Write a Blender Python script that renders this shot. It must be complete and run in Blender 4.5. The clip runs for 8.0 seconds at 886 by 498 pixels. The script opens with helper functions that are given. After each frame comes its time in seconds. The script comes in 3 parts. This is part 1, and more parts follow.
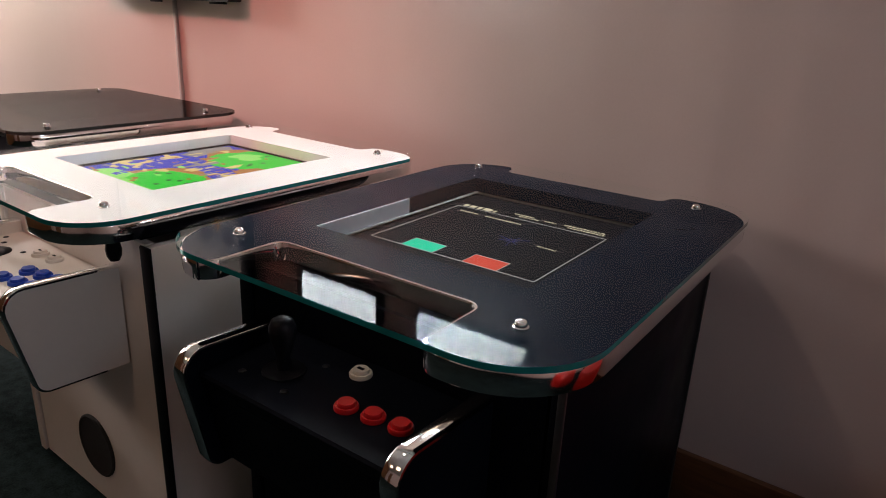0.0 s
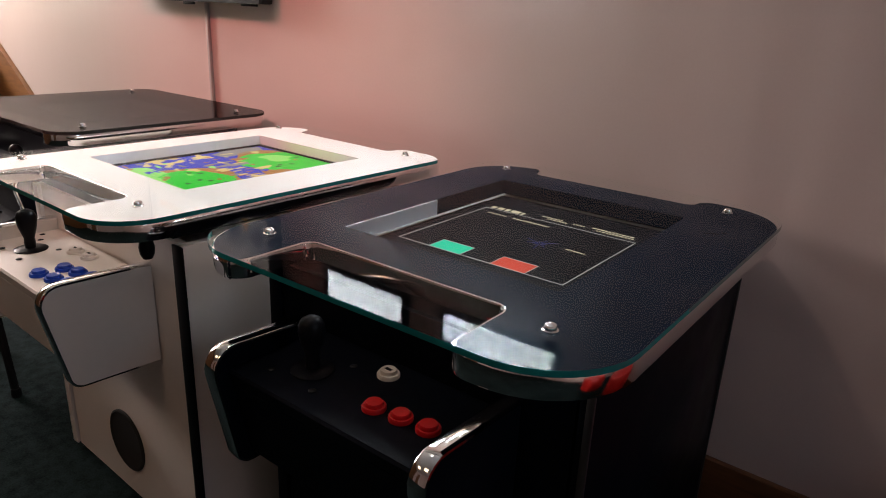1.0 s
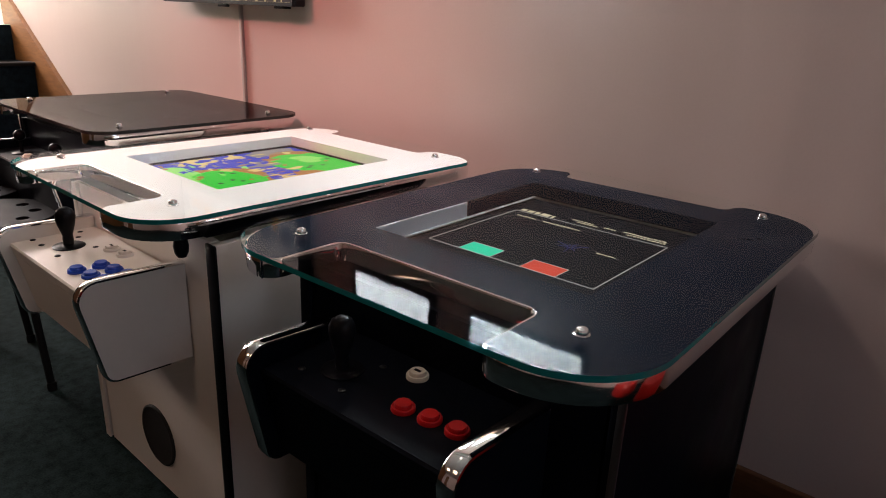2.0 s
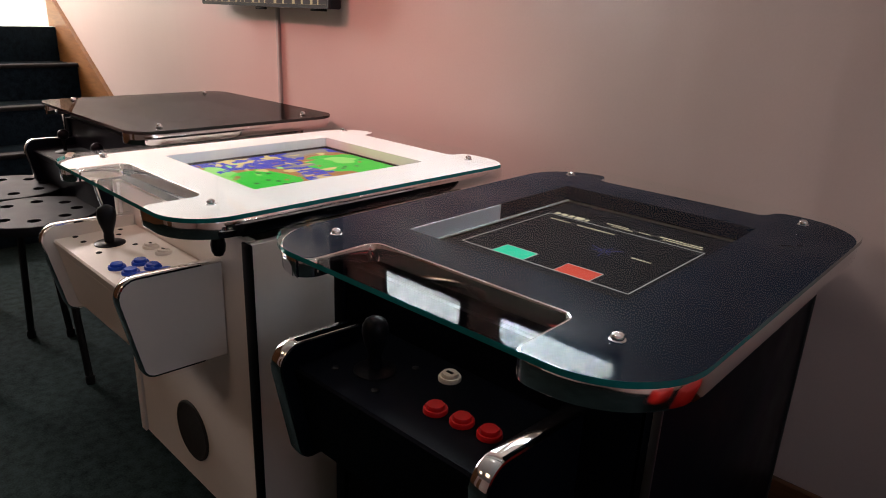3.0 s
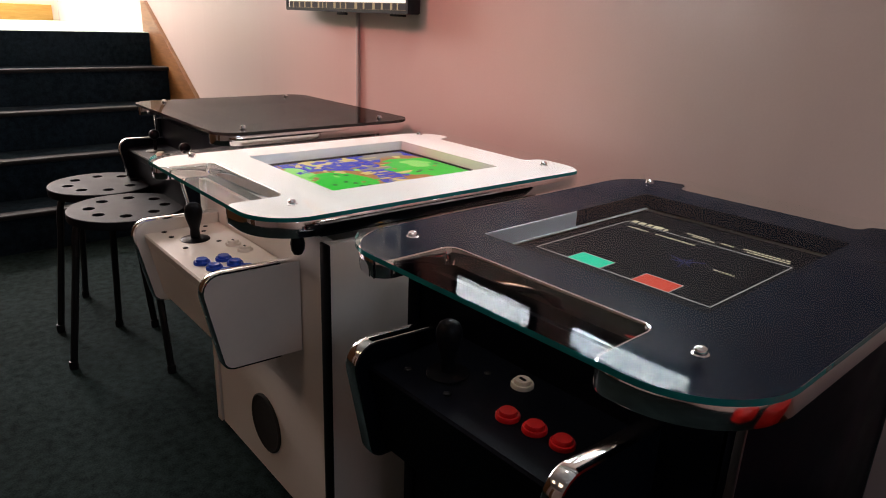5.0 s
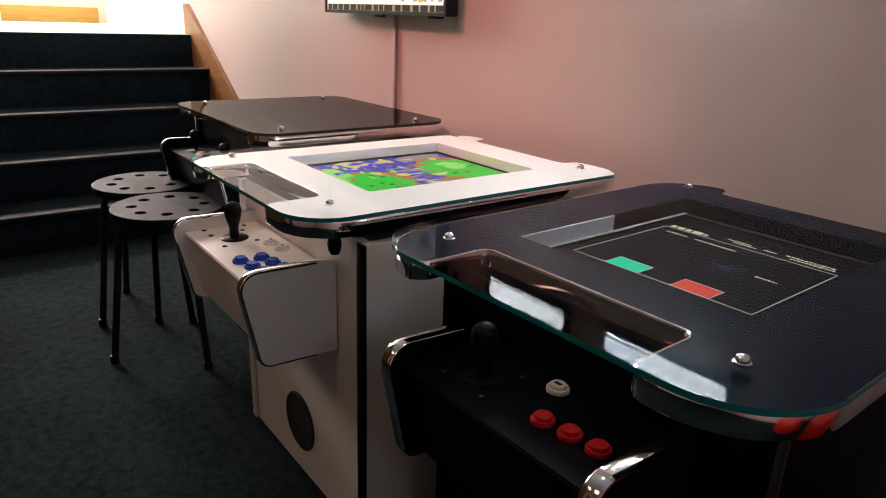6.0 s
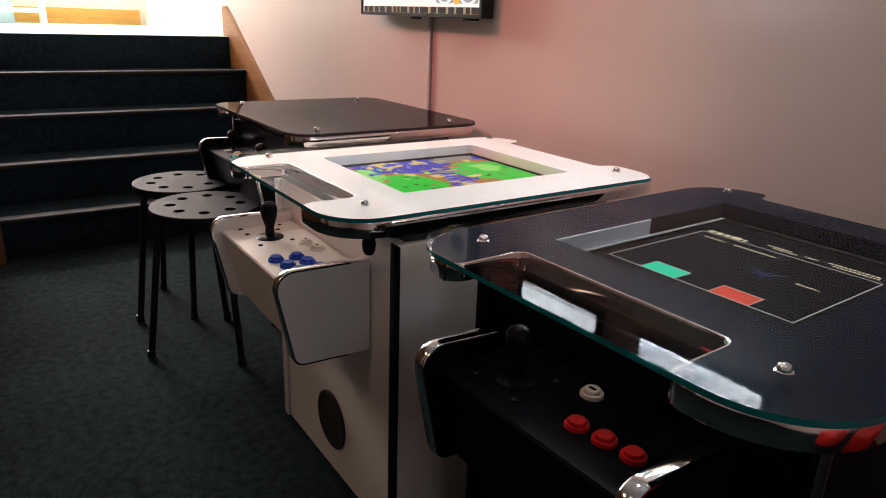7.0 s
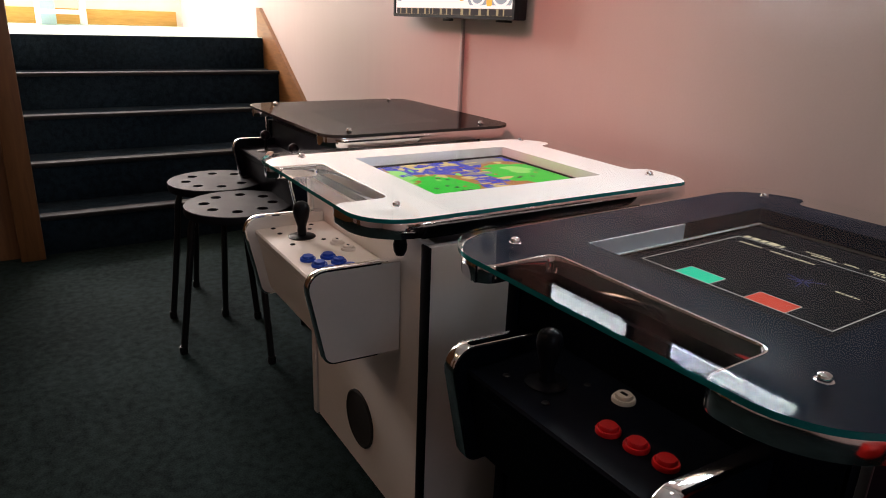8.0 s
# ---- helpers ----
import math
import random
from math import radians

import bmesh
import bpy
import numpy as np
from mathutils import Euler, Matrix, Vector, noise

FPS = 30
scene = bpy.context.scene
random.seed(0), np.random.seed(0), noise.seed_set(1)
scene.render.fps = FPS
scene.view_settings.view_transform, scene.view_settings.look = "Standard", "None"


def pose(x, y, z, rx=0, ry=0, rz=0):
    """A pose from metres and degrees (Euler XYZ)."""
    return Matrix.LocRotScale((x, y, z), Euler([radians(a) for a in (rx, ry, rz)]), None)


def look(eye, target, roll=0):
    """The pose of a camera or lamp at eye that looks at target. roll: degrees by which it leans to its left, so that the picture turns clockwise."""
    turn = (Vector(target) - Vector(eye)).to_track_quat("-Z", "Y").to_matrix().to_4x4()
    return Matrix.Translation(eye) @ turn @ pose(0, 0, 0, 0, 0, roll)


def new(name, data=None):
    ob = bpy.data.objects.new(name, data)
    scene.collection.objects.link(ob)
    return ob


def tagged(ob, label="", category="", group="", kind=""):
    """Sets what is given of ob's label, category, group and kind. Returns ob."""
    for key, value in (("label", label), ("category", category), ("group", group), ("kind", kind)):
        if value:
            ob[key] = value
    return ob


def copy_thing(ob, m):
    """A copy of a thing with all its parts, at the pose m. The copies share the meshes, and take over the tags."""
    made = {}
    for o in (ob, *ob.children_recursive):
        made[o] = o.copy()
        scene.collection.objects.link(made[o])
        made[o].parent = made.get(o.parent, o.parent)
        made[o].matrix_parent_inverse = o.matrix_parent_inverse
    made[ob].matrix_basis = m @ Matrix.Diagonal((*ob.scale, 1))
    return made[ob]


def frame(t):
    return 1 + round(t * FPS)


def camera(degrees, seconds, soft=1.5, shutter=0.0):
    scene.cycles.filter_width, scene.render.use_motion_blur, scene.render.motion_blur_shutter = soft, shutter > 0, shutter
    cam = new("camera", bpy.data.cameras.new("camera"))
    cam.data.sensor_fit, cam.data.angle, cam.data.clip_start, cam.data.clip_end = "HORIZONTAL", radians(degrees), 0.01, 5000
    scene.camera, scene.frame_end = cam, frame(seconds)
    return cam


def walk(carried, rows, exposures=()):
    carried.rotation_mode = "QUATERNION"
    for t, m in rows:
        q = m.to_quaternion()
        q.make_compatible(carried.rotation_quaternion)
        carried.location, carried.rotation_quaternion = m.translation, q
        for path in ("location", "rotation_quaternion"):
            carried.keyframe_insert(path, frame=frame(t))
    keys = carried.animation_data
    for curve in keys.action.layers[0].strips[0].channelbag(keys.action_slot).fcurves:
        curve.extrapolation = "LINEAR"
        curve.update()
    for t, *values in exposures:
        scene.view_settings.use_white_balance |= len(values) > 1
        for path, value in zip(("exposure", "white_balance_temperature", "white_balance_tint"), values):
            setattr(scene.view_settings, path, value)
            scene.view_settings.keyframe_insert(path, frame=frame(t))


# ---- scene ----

cam = camera(66.7, 8.0, soft=1.0)
PATH = [
    (0.0, pose(0.0196, 0.0183, 1.0858, 70.656, -2.511, 36.898)),
    (0.5, pose(0.0169, 0.0162, 1.0859, 70.669, -2.457, 37.931)),
    (1.0, pose(0.0143, 0.0140, 1.0859, 70.697, -2.437, 39.030)),
    (1.5, pose(0.0118, 0.0118, 1.0860, 70.731, -2.422, 40.151)),
    (3.0, pose(0.0045, 0.0049, 1.0860, 70.815, -2.363, 43.983)),
    (3.5, pose(0.0022, 0.0025, 1.0860, 70.851, -2.320, 45.402)),
    (4.0, pose(0.0000, 0.0000, 1.0860, 70.889, -2.290, 46.960)),
    (4.5, pose(-0.0022, -0.0025, 1.0860, 70.913, -2.211, 48.396)),
    (5.0, pose(-0.0043, -0.0051, 1.0859, 70.950, -2.153, 49.926)),
    (6.5, pose(-0.0103, -0.0131, 1.0857, 71.033, -2.038, 54.141)),
    (7.0, pose(-0.0122, -0.0158, 1.0856, 71.060, -2.021, 55.480)),
    (7.5, pose(-0.0140, -0.0186, 1.0855, 71.085, -2.019, 56.690)),
    (8.0, pose(-0.0157, -0.0215, 1.0854, 71.106, -2.040, 57.944)),
]
walk(cam, PATH, exposures=[(0.0, 0.14), (4.0, 0.06), (8.0, 0.02)])

# ------------------------------------------------------------------ world and lights
world = bpy.data.worlds.new("world")
scene.world = world
world.use_nodes = True
world.node_tree.nodes["Background"].inputs["Color"].default_value = (0.55, 0.6, 0.7, 1)
world.node_tree.nodes["Background"].inputs["Strength"].default_value = 0.05


def area_lamp(name, m, sx, sy, watts, colour, spread=180):
    data = bpy.data.lights.new(name, "AREA")
    data.shape, data.size, data.size_y = "RECTANGLE", sx, sy
    data.energy, data.color, data.spread = watts, colour, radians(spread)
    ob = new(name, data)
    ob.matrix_world = m
    return ob


def spot_lamp(name, m, watts, colour, size, blend, radius):
    data = bpy.data.lights.new(name, "SPOT")
    data.energy, data.color, data.spot_size, data.spot_blend, data.shadow_soft_size = watts, colour, radians(size), blend, radius
    ob = new(name, data)
    ob.matrix_world = m
    return ob


# daylight from the high window at the back of the upper landing: rakes along the wall and over the tables
area_lamp("landing_window_lamp", look((-6.85, 0.35, 2.45), (-2.2, 0.95, 0.8)), 1.7, 1.1, 255, (1.0, 0.885, 0.87))
# added fill that keeps the landing bright; no side window is known
area_lamp("landing_side_fill", look((-5.9, -1.45, 2.2), (-6.1, 1.0, 0.95)), 1.6, 1.2, 40, (1.0, 0.97, 0.90))
# added pink fill for the reddish wall beside the television; its source is unknown
spot_lamp("pink_wall_fill", look((-1.9, -0.5, 2.38), (-2.0, 1.45, 0.9)), 115, (1.0, 0.28, 0.25), 56, 1.0, 0.10)
# added warm fill in the room behind, for the cabinets' front faces
area_lamp("warm_room_fill", look((-0.9, -1.3, 2.42), (-0.9, -1.29, 0)), 0.6, 0.6, 3.5, (1.0, 0.68, 0.46))
# added warm fill by the foot of the stairs, brightens what the chrome mirrors
area_lamp("warm_west_fill", look((-2.3, -1.5, 2.42), (-2.3, -1.49, 0)), 0.5, 0.5, 4, (1.0, 0.66, 0.44))
# added fill spot over the cabinets that lifts the middle of the wall
spot_lamp("wall_fill_spot", look((-1.15, 0.75, 2.40), (-1.25, 1.45, 0.9)), 24, (1.0, 0.84, 0.72), 100, 1.0, 0.06)
# added cool fill by the east wall, which has no window
area_lamp("cool_east_fill", look((1.62, 0.20, 1.65), (-0.6, 0.9, 0.7)), 0.9, 0.8, 5, (0.62, 0.80, 1.0))

# ------------------------------------------------------------------ materials


def principled(name):
    m = bpy.data.materials.new(name)
    m.use_nodes = True
    return m, m.node_tree, m.node_tree.nodes["Principled BSDF"]


def mat(name, colour, rough=0.5, metal=0.0, vary=0.12, scale=6.0, fine=90.0, bump=0.0, rough_vary=0.1, coat=0.0, spec=0.5):
    """Two scales of variation in the colour and the roughness, and a fine relief."""
    m, nt, p = principled(name)
    L = nt.links.new
    tc = nt.nodes.new("ShaderNodeTexCoord")
    big = nt.nodes.new("ShaderNodeTexNoise")
    big.inputs["Scale"].default_value, big.inputs["Detail"].default_value = scale, 5
    small = nt.nodes.new("ShaderNodeTexNoise")
    small.inputs["Scale"].default_value, small.inputs["Detail"].default_value = fine, 3
    L(tc.outputs["Object"], big.inputs["Vector"])
    L(tc.outputs["Object"], small.inputs["Vector"])
    mix = nt.nodes.new("ShaderNodeMath")
    mix.operation = "MULTIPLY_ADD"
    mix.inputs[1].default_value = 0.4
    L(small.outputs["Fac"], mix.inputs[0])
    scaled = nt.nodes.new("ShaderNodeMath")
    scaled.operation = "MULTIPLY"
    scaled.inputs[1].default_value = 0.6
    L(big.outputs["Fac"], scaled.inputs[0])
    L(scaled.outputs[0], mix.inputs[2])
    ramp = nt.nodes.new("ShaderNodeValToRGB")
    ramp.color_ramp.elements[0].position, ramp.color_ramp.elements[1].position = 0.3, 0.7
    ramp.color_ramp.elements[0].color = (*[c * (1 - vary) for c in colour], 1)
    ramp.color_ramp.elements[1].color = (*[min(1, c * (1 + vary)) for c in colour], 1)
    L(mix.outputs[0], ramp.inputs["Fac"])
    L(ramp.outputs["Color"], p.inputs["Base Color"])
    rr = nt.nodes.new("ShaderNodeMapRange")
    rr.inputs["From Min"].default_value, rr.inputs["From Max"].default_value = 0.3, 0.7
    rr.inputs["To Min"].default_value, rr.inputs["To Max"].default_value = max(0.02, rough - rough_vary * rough), min(1, rough + rough_vary * rough)
    L(big.outputs["Fac"], rr.inputs["Value"])
    L(rr.outputs["Result"], p.inputs["Roughness"])
    p.inputs["Metallic"].default_value = metal
    p.inputs["Coat Weight"].default_value = coat
    p.inputs["Coat Roughness"].default_value = 0.06
    p.inputs["Specular IOR Level"].default_value = spec
    if bump:
        b = nt.nodes.new("ShaderNodeBump")
        b.inputs["Strength"].default_value, b.inputs["Distance"].default_value = bump, 0.002
        L(mix.outputs[0], b.inputs["Height"])
        L(b.outputs["Normal"], p.inputs["Normal"])
    return m


def wood(name, dark, light, axis_scale=(2, 14, 14), rough=0.45):
    m, nt, p = principled(name)
    L = nt.links.new
    tc = nt.nodes.new("ShaderNodeTexCoord")
    mp = nt.nodes.new("ShaderNodeMapping")
    mp.inputs["Scale"].default_value = axis_scale
    n = nt.nodes.new("ShaderNodeTexNoise")
    n.inputs["Scale"].default_value, n.inputs["Detail"].default_value, n.inputs["Distortion"].default_value = 3, 8, 1.2
    ramp = nt.nodes.new("ShaderNodeValToRGB")
    ramp.color_ramp.elements[0].position, ramp.color_ramp.elements[1].position = 0.32, 0.68
    ramp.color_ramp.elements[0].color, ramp.color_ramp.elements[1].color = (*dark, 1), (*light, 1)
    L(tc.outputs["Object"], mp.inputs["Vector"])
    L(mp.outputs["Vector"], n.inputs["Vector"])
    L(n.outputs["Fac"], ramp.inputs["Fac"])
    L(ramp.outputs["Color"], p.inputs["Base Color"])
    p.inputs["Roughness"].default_value = rough
    b = nt.nodes.new("ShaderNodeBump")
    b.inputs["Strength"].default_value, b.inputs["Distance"].default_value = 0.2, 0.001
    L(n.outputs["Fac"], b.inputs["Height"])
    L(b.outputs["Normal"], p.inputs["Normal"])
    return m


def glass(name, tint, least, most):
    """A thin pane: clear through, with a mirror gloss that grows towards a grazing view."""
    m, nt, p = principled(name)
    nt.nodes.remove(p)
    L = nt.links.new
    clear, gloss, mix, facing = (nt.nodes.new(k) for k in ("ShaderNodeBsdfTransparent", "ShaderNodeBsdfGlossy", "ShaderNodeMixShader", "ShaderNodeLayerWeight"))
    clear.inputs["Color"].default_value = (*tint, 1)
    gloss.inputs["Color"].default_value = (1, 1, 1, 1)
    gloss.inputs["Roughness"].default_value = 0.0
    power, scaled = nt.nodes.new("ShaderNodeMath"), nt.nodes.new("ShaderNodeMath")
    power.operation, scaled.operation = "POWER", "MULTIPLY_ADD"
    power.inputs[1].default_value = 5.0
    scaled.inputs[1].default_value, scaled.inputs[2].default_value = most - least, least
    L(facing.outputs["Facing"], power.inputs[0])
    L(power.outputs[0], scaled.inputs[0])
    L(scaled.outputs[0], mix.inputs["Fac"])
    L(clear.outputs[0], mix.inputs[1])
    L(gloss.outputs[0], mix.inputs[2])
    L(mix.outputs[0], nt.nodes["Material Output"].inputs["Surface"])
    return m


def glow(name, colour, strength, base=(0.02, 0.02, 0.02)):
    m, nt, p = principled(name)
    p.inputs["Base Color"].default_value = (*base, 1)
    p.inputs["Emission Color"].default_value = (*colour, 1)
    p.inputs["Emission Strength"].default_value = strength
    p.inputs["Roughness"].default_value = 0.5
    p.inputs["Specular IOR Level"].default_value = 0.03
    return m


def carpet_mat(name, dark, light):
    """Short pile: tufts of a few millimetres, worn and flattened in patches of a few centimetres."""
    m, nt, p = principled(name)
    L = nt.links.new
    tc = nt.nodes.new("ShaderNodeTexCoord")
    total = None
    for scale, weight in ((2.2, 0.25), (38, 0.40), (210, 0.35)):
        n = nt.nodes.new("ShaderNodeTexNoise")
        n.inputs["Scale"].default_value, n.inputs["Detail"].default_value = scale, 4
        L(tc.outputs["Object"], n.inputs["Vector"])
        a = nt.nodes.new("ShaderNodeMath")
        a.operation = "MULTIPLY_ADD"
        a.inputs[1].default_value, a.inputs[2].default_value = weight, 0.0
        L(n.outputs["Fac"], a.inputs[0])
        if total:
            L(total, a.inputs[2])
        total = a.outputs[0]
    ramp = nt.nodes.new("ShaderNodeValToRGB")
    ramp.color_ramp.elements[0].position, ramp.color_ramp.elements[1].position = 0.40, 0.60
    ramp.color_ramp.elements[0].color, ramp.color_ramp.elements[1].color = (*dark, 1), (*light, 1)
    L(total, ramp.inputs["Fac"])
    L(ramp.outputs["Color"], p.inputs["Base Color"])
    b = nt.nodes.new("ShaderNodeBump")
    b.inputs["Strength"].default_value, b.inputs["Distance"].default_value = 0.9, 0.004
    L(total, b.inputs["Height"])
    L(b.outputs["Normal"], p.inputs["Normal"])
    p.inputs["Roughness"].default_value, p.inputs["Specular IOR Level"].default_value = 0.95, 0.08
    return m


WALL = mat("wall_paint", (0.54, 0.43, 0.40), rough=0.5, vary=0.03, scale=1.2, fine=160, bump=0.08)


def streaks(m):
    """Faint upright waviness left by the plasterer."""
    nt = m.node_tree
    p = nt.nodes["Principled BSDF"]
    tc, mp, n, b = (nt.nodes.new(k) for k in ("ShaderNodeTexCoord", "ShaderNodeMapping", "ShaderNodeTexNoise", "ShaderNodeBump"))
    mp.inputs["Scale"].default_value = (9, 9, 0.35)
    n.inputs["Scale"].default_value, n.inputs["Detail"].default_value = 1.0, 2
    b.inputs["Strength"].default_value, b.inputs["Distance"].default_value = 0.3, 0.012
    nt.links.new(tc.outputs["Object"], mp.inputs["Vector"])
    nt.links.new(mp.outputs["Vector"], n.inputs["Vector"])
    nt.links.new(n.outputs["Fac"], b.inputs["Height"])
    old = p.inputs["Normal"].links[0].from_socket
    nt.links.new(old, b.inputs["Normal"])
    nt.links.new(b.outputs["Normal"], p.inputs["Normal"])


streaks(WALL)
PLASTER = mat("ceiling_paint", (0.72, 0.70, 0.67), rough=0.8, vary=0.04, bump=0.1)
CREAM = mat("landing_paint", (0.80, 0.72, 0.60), rough=0.7, vary=0.04, bump=0.1)
CARPET = carpet_mat("green_carpet", (0.0035, 0.0085, 0.0090), (0.021, 0.036, 0.036))
STAIR_CARPET = carpet_mat("stair_carpet", (0.0055, 0.0115, 0.0180), (0.016, 0.029, 0.042))
NOSING = mat("rubber_nosing", (0.016, 0.015, 0.016), rough=0.6, vary=0.15, spec=0.2)
LANDING = mat("landing_vinyl", (0.42, 0.60, 0.52), rough=0.35, vary=0.08)
OAK = wood("varnished_oak", (0.125, 0.052, 0.018), (0.185, 0.082, 0.028), (14, 14, 1.2))
OAK_H = wood("varnished_oak_board", (0.18, 0.072, 0.022), (0.27, 0.115, 0.036), (2, 16, 16))
CHROME = mat("chrome", (0.86, 0.86, 0.87), rough=0.07, metal=1.0, vary=0.03, fine=60, rough_vary=0.5)
STEEL = mat("brushed_steel", (0.62, 0.61, 0.60), rough=0.28, metal=1.0, vary=0.08)
WHITE = mat("white_laminate", (0.82, 0.75, 0.69), rough=0.33, vary=0.025, scale=4)
WHITE_TOP = mat("white_printed_bezel", (0.86, 0.85, 0.83), rough=0.4, vary=0.015)
BLACK = mat("black_laminate", (0.004, 0.005, 0.008), rough=0.38, spec=0.03, vary=0.3, scale=5, bump=0.06, rough_vary=0.25)
BLACK_TOP = mat("black_vinyl_bezel", (0.0020, 0.0082, 0.0205), rough=0.42, vary=0.12, scale=7, fine=30, rough_vary=0.35, spec=0.02)
GREY_STRIP = mat("grey_plastic_strip", (0.030, 0.029, 0.028), rough=0.3, vary=0.1)
RUBBER = mat("black_rubber", (0.014, 0.014, 0.015), rough=0.55, vary=0.2)
PLASTIC = mat("black_plastic", (0.005, 0.005, 0.0065), rough=0.3, vary=0.2, spec=0.09)
STOOL_BLACK = mat("matt_black_plastic", (0.0055, 0.006, 0.008), spec=0.09, rough=0.55, vary=0.15, fine=300, bump=0.1)
STEEL_BLACK = mat("black_lacquered_steel", (0.007, 0.007, 0.008), rough=0.4, vary=0.15, spec=0.2)
RED = mat("red_button_plastic", (0.50, 0.008, 0.010), rough=0.32, vary=0.06, spec=0.3)
RED_VINYL = mat("red_padded_vinyl", (0.62, 0.018, 0.014), rough=0.42, vary=0.08, bump=0.1)
BLUE = mat("blue_button_plastic", (0.008, 0.058, 0.44), rough=0.28, vary=0.06)
IVORY = mat("ivory_button_plastic", (0.75, 0.68, 0.58), rough=0.3, vary=0.05)
GRILLE = mat("speaker_cloth", (0.012, 0.010, 0.009), rough=0.85, vary=0.3, fine=500, bump=0.6)
CABLE_MAT = mat("grey_trunking", (0.33, 0.29, 0.28), rough=0.5, vary=0.06)
WHITE_METAL = mat("white_enamel", (0.85, 0.85, 0.84), rough=0.35, vary=0.03)
PALE_BLUE = mat("pale_blue_card", (0.50, 0.66, 0.72), rough=0.6, vary=0.1)
CLEAR = glass("clear_glass", (0.985, 0.995, 0.99), 0.008, 0.14)
SMOKED = glass("smoked_glass", (0.26, 0.22, 0.20), 0.012, 0.32)
EDGE = mat("glass_edge_green", (0.010, 0.16, 0.155), rough=0.12, vary=0.1)
EDGE_DARK = mat("glass_edge_brown", (0.03, 0.028, 0.026), rough=0.12, vary=0.1)
LCD = mat("monitor_panel", (0.006, 0.0075, 0.011), rough=0.6, vary=0.1, spec=0.02)
CASE = mat("television_casing", (0.008, 0.008, 0.009), rough=0.45, vary=0.15, spec=0.15)
DARK_OAK = wood("dark_oak_board", (0.07, 0.026, 0.010), (0.14, 0.055, 0.02), (3, 20, 20))
# bluish white for the recess glare and the strip beside the monitor
PALE_STRIP = mat("pale_strip", (0.80, 0.89, 0.97), rough=0.35, vary=0.05)
# oak with the overexposed landing's brightness put into its colour
LIT_OAK = wood("lit_oak_board", (0.50, 0.25, 0.045), (0.62, 0.33, 0.08), (12, 2, 20))
LINE_GLOW = glow("screen_line_grey", (0.75, 0.72, 0.68), 0.55)
GREEN_GLOW = glow("screen_turquoise", (0.0, 0.60, 0.34), 0.9)
RED_GLOW = glow("screen_red", (0.62, 0.05, 0.02), 0.85)
TEXT_GLOW = glow("screen_cream", (0.85, 0.75, 0.5), 0.7)
INDIGO_GLOW = glow("screen_indigo", (0.12, 0.12, 0.5), 0.35)
MAP_BLUE = glow("map_blue", (0.03, 0.05, 0.60), 0.75)
MAP_GREEN = glow("map_green", (0.02, 0.58, 0.03), 0.9)
MAP_LIME = glow("map_lime", (0.30, 0.75, 0.15), 0.9)
MAP_ORANGE = glow("map_orange", (0.55, 0.22, 0.05), 0.7)
MAP_SAND = glow("map_sand", (0.80, 0.60, 0.22), 0.85)
MAP_GREY = glow("map_grey", (0.42, 0.38, 0.36), 0.6)
MAP_DARK = glow("map_dark", (0.03, 0.10, 0.02), 0.5)
TV_WHITE = glow("tv_white", (1.0, 0.86, 0.80), 1.1)
TV_GREY = glow("tv_grey", (0.42, 0.42, 0.45), 0.9)
TV_ORANGE = glow("tv_orange", (1.0, 0.42, 0.06), 1.2)
TV_SLATE = glow("tv_slate", (0.15, 0.15, 0.2), 0.8)
TV_BROWN = glow("tv_brown", (0.55, 0.40, 0.22), 0.7)
TV_DARK = glow("tv_dark", (0.06, 0.05, 0.05), 0.5)
PANEL_GLOW = glow("lit_panel", (0.86, 0.94, 1.0), 18.0)
SLAT_GLOW = glow("lit_slat", (0.78, 0.90, 1.0), 65.0)

# ------------------------------------------------------------------ mesh helpers


def part(name, bm, material, parent=None, label="", angle=35):
    me = bpy.data.meshes.new(name)
    bmesh.ops.recalc_face_normals(bm, faces=bm.faces)
    bm.to_mesh(me)
    bm.free()
    for m in material if isinstance(material, (list, tuple)) else [material]:
        me.materials.append(m)
    me.shade_smooth()
    me.set_sharp_from_angle(angle=radians(angle))
    ob = new(name, me)
    if parent is not None:
        ob.parent = parent
    if label:
        tagged(ob, label)
    return ob


def thing(name, m, label, category, group="", kind=""):
    ob = new(name)
    ob.matrix_basis = m
    return tagged(ob, label, category, group, kind)


def add_box(bm, x0, x1, y0, y1, z0, z1, bevel=0.0, segs=2):
    b = bmesh.new()
    bmesh.ops.create_cube(b, size=1)
    for v in b.verts:
        v.co = Vector((x0 + (v.co.x + .5) * (x1 - x0), y0 + (v.co.y + .5) * (y1 - y0), z0 + (v.co.z + .5) * (z1 - z0)))
    if bevel:
        bmesh.ops.bevel(b, geom=list(b.edges), offset=bevel, segments=segs, affect="EDGES", profile=0.5)
    me = bpy.data.meshes.new("tmp")
    b.to_mesh(me)
    b.free()
    bm.from_mesh(me)
    bpy.data.meshes.remove(me)
    return bm


def box(x0, x1, y0, y1, z0, z1, bevel=0.0, segs=2):
    return add_box(bmesh.new(), x0, x1, y0, y1, z0, z1, bevel, segs)


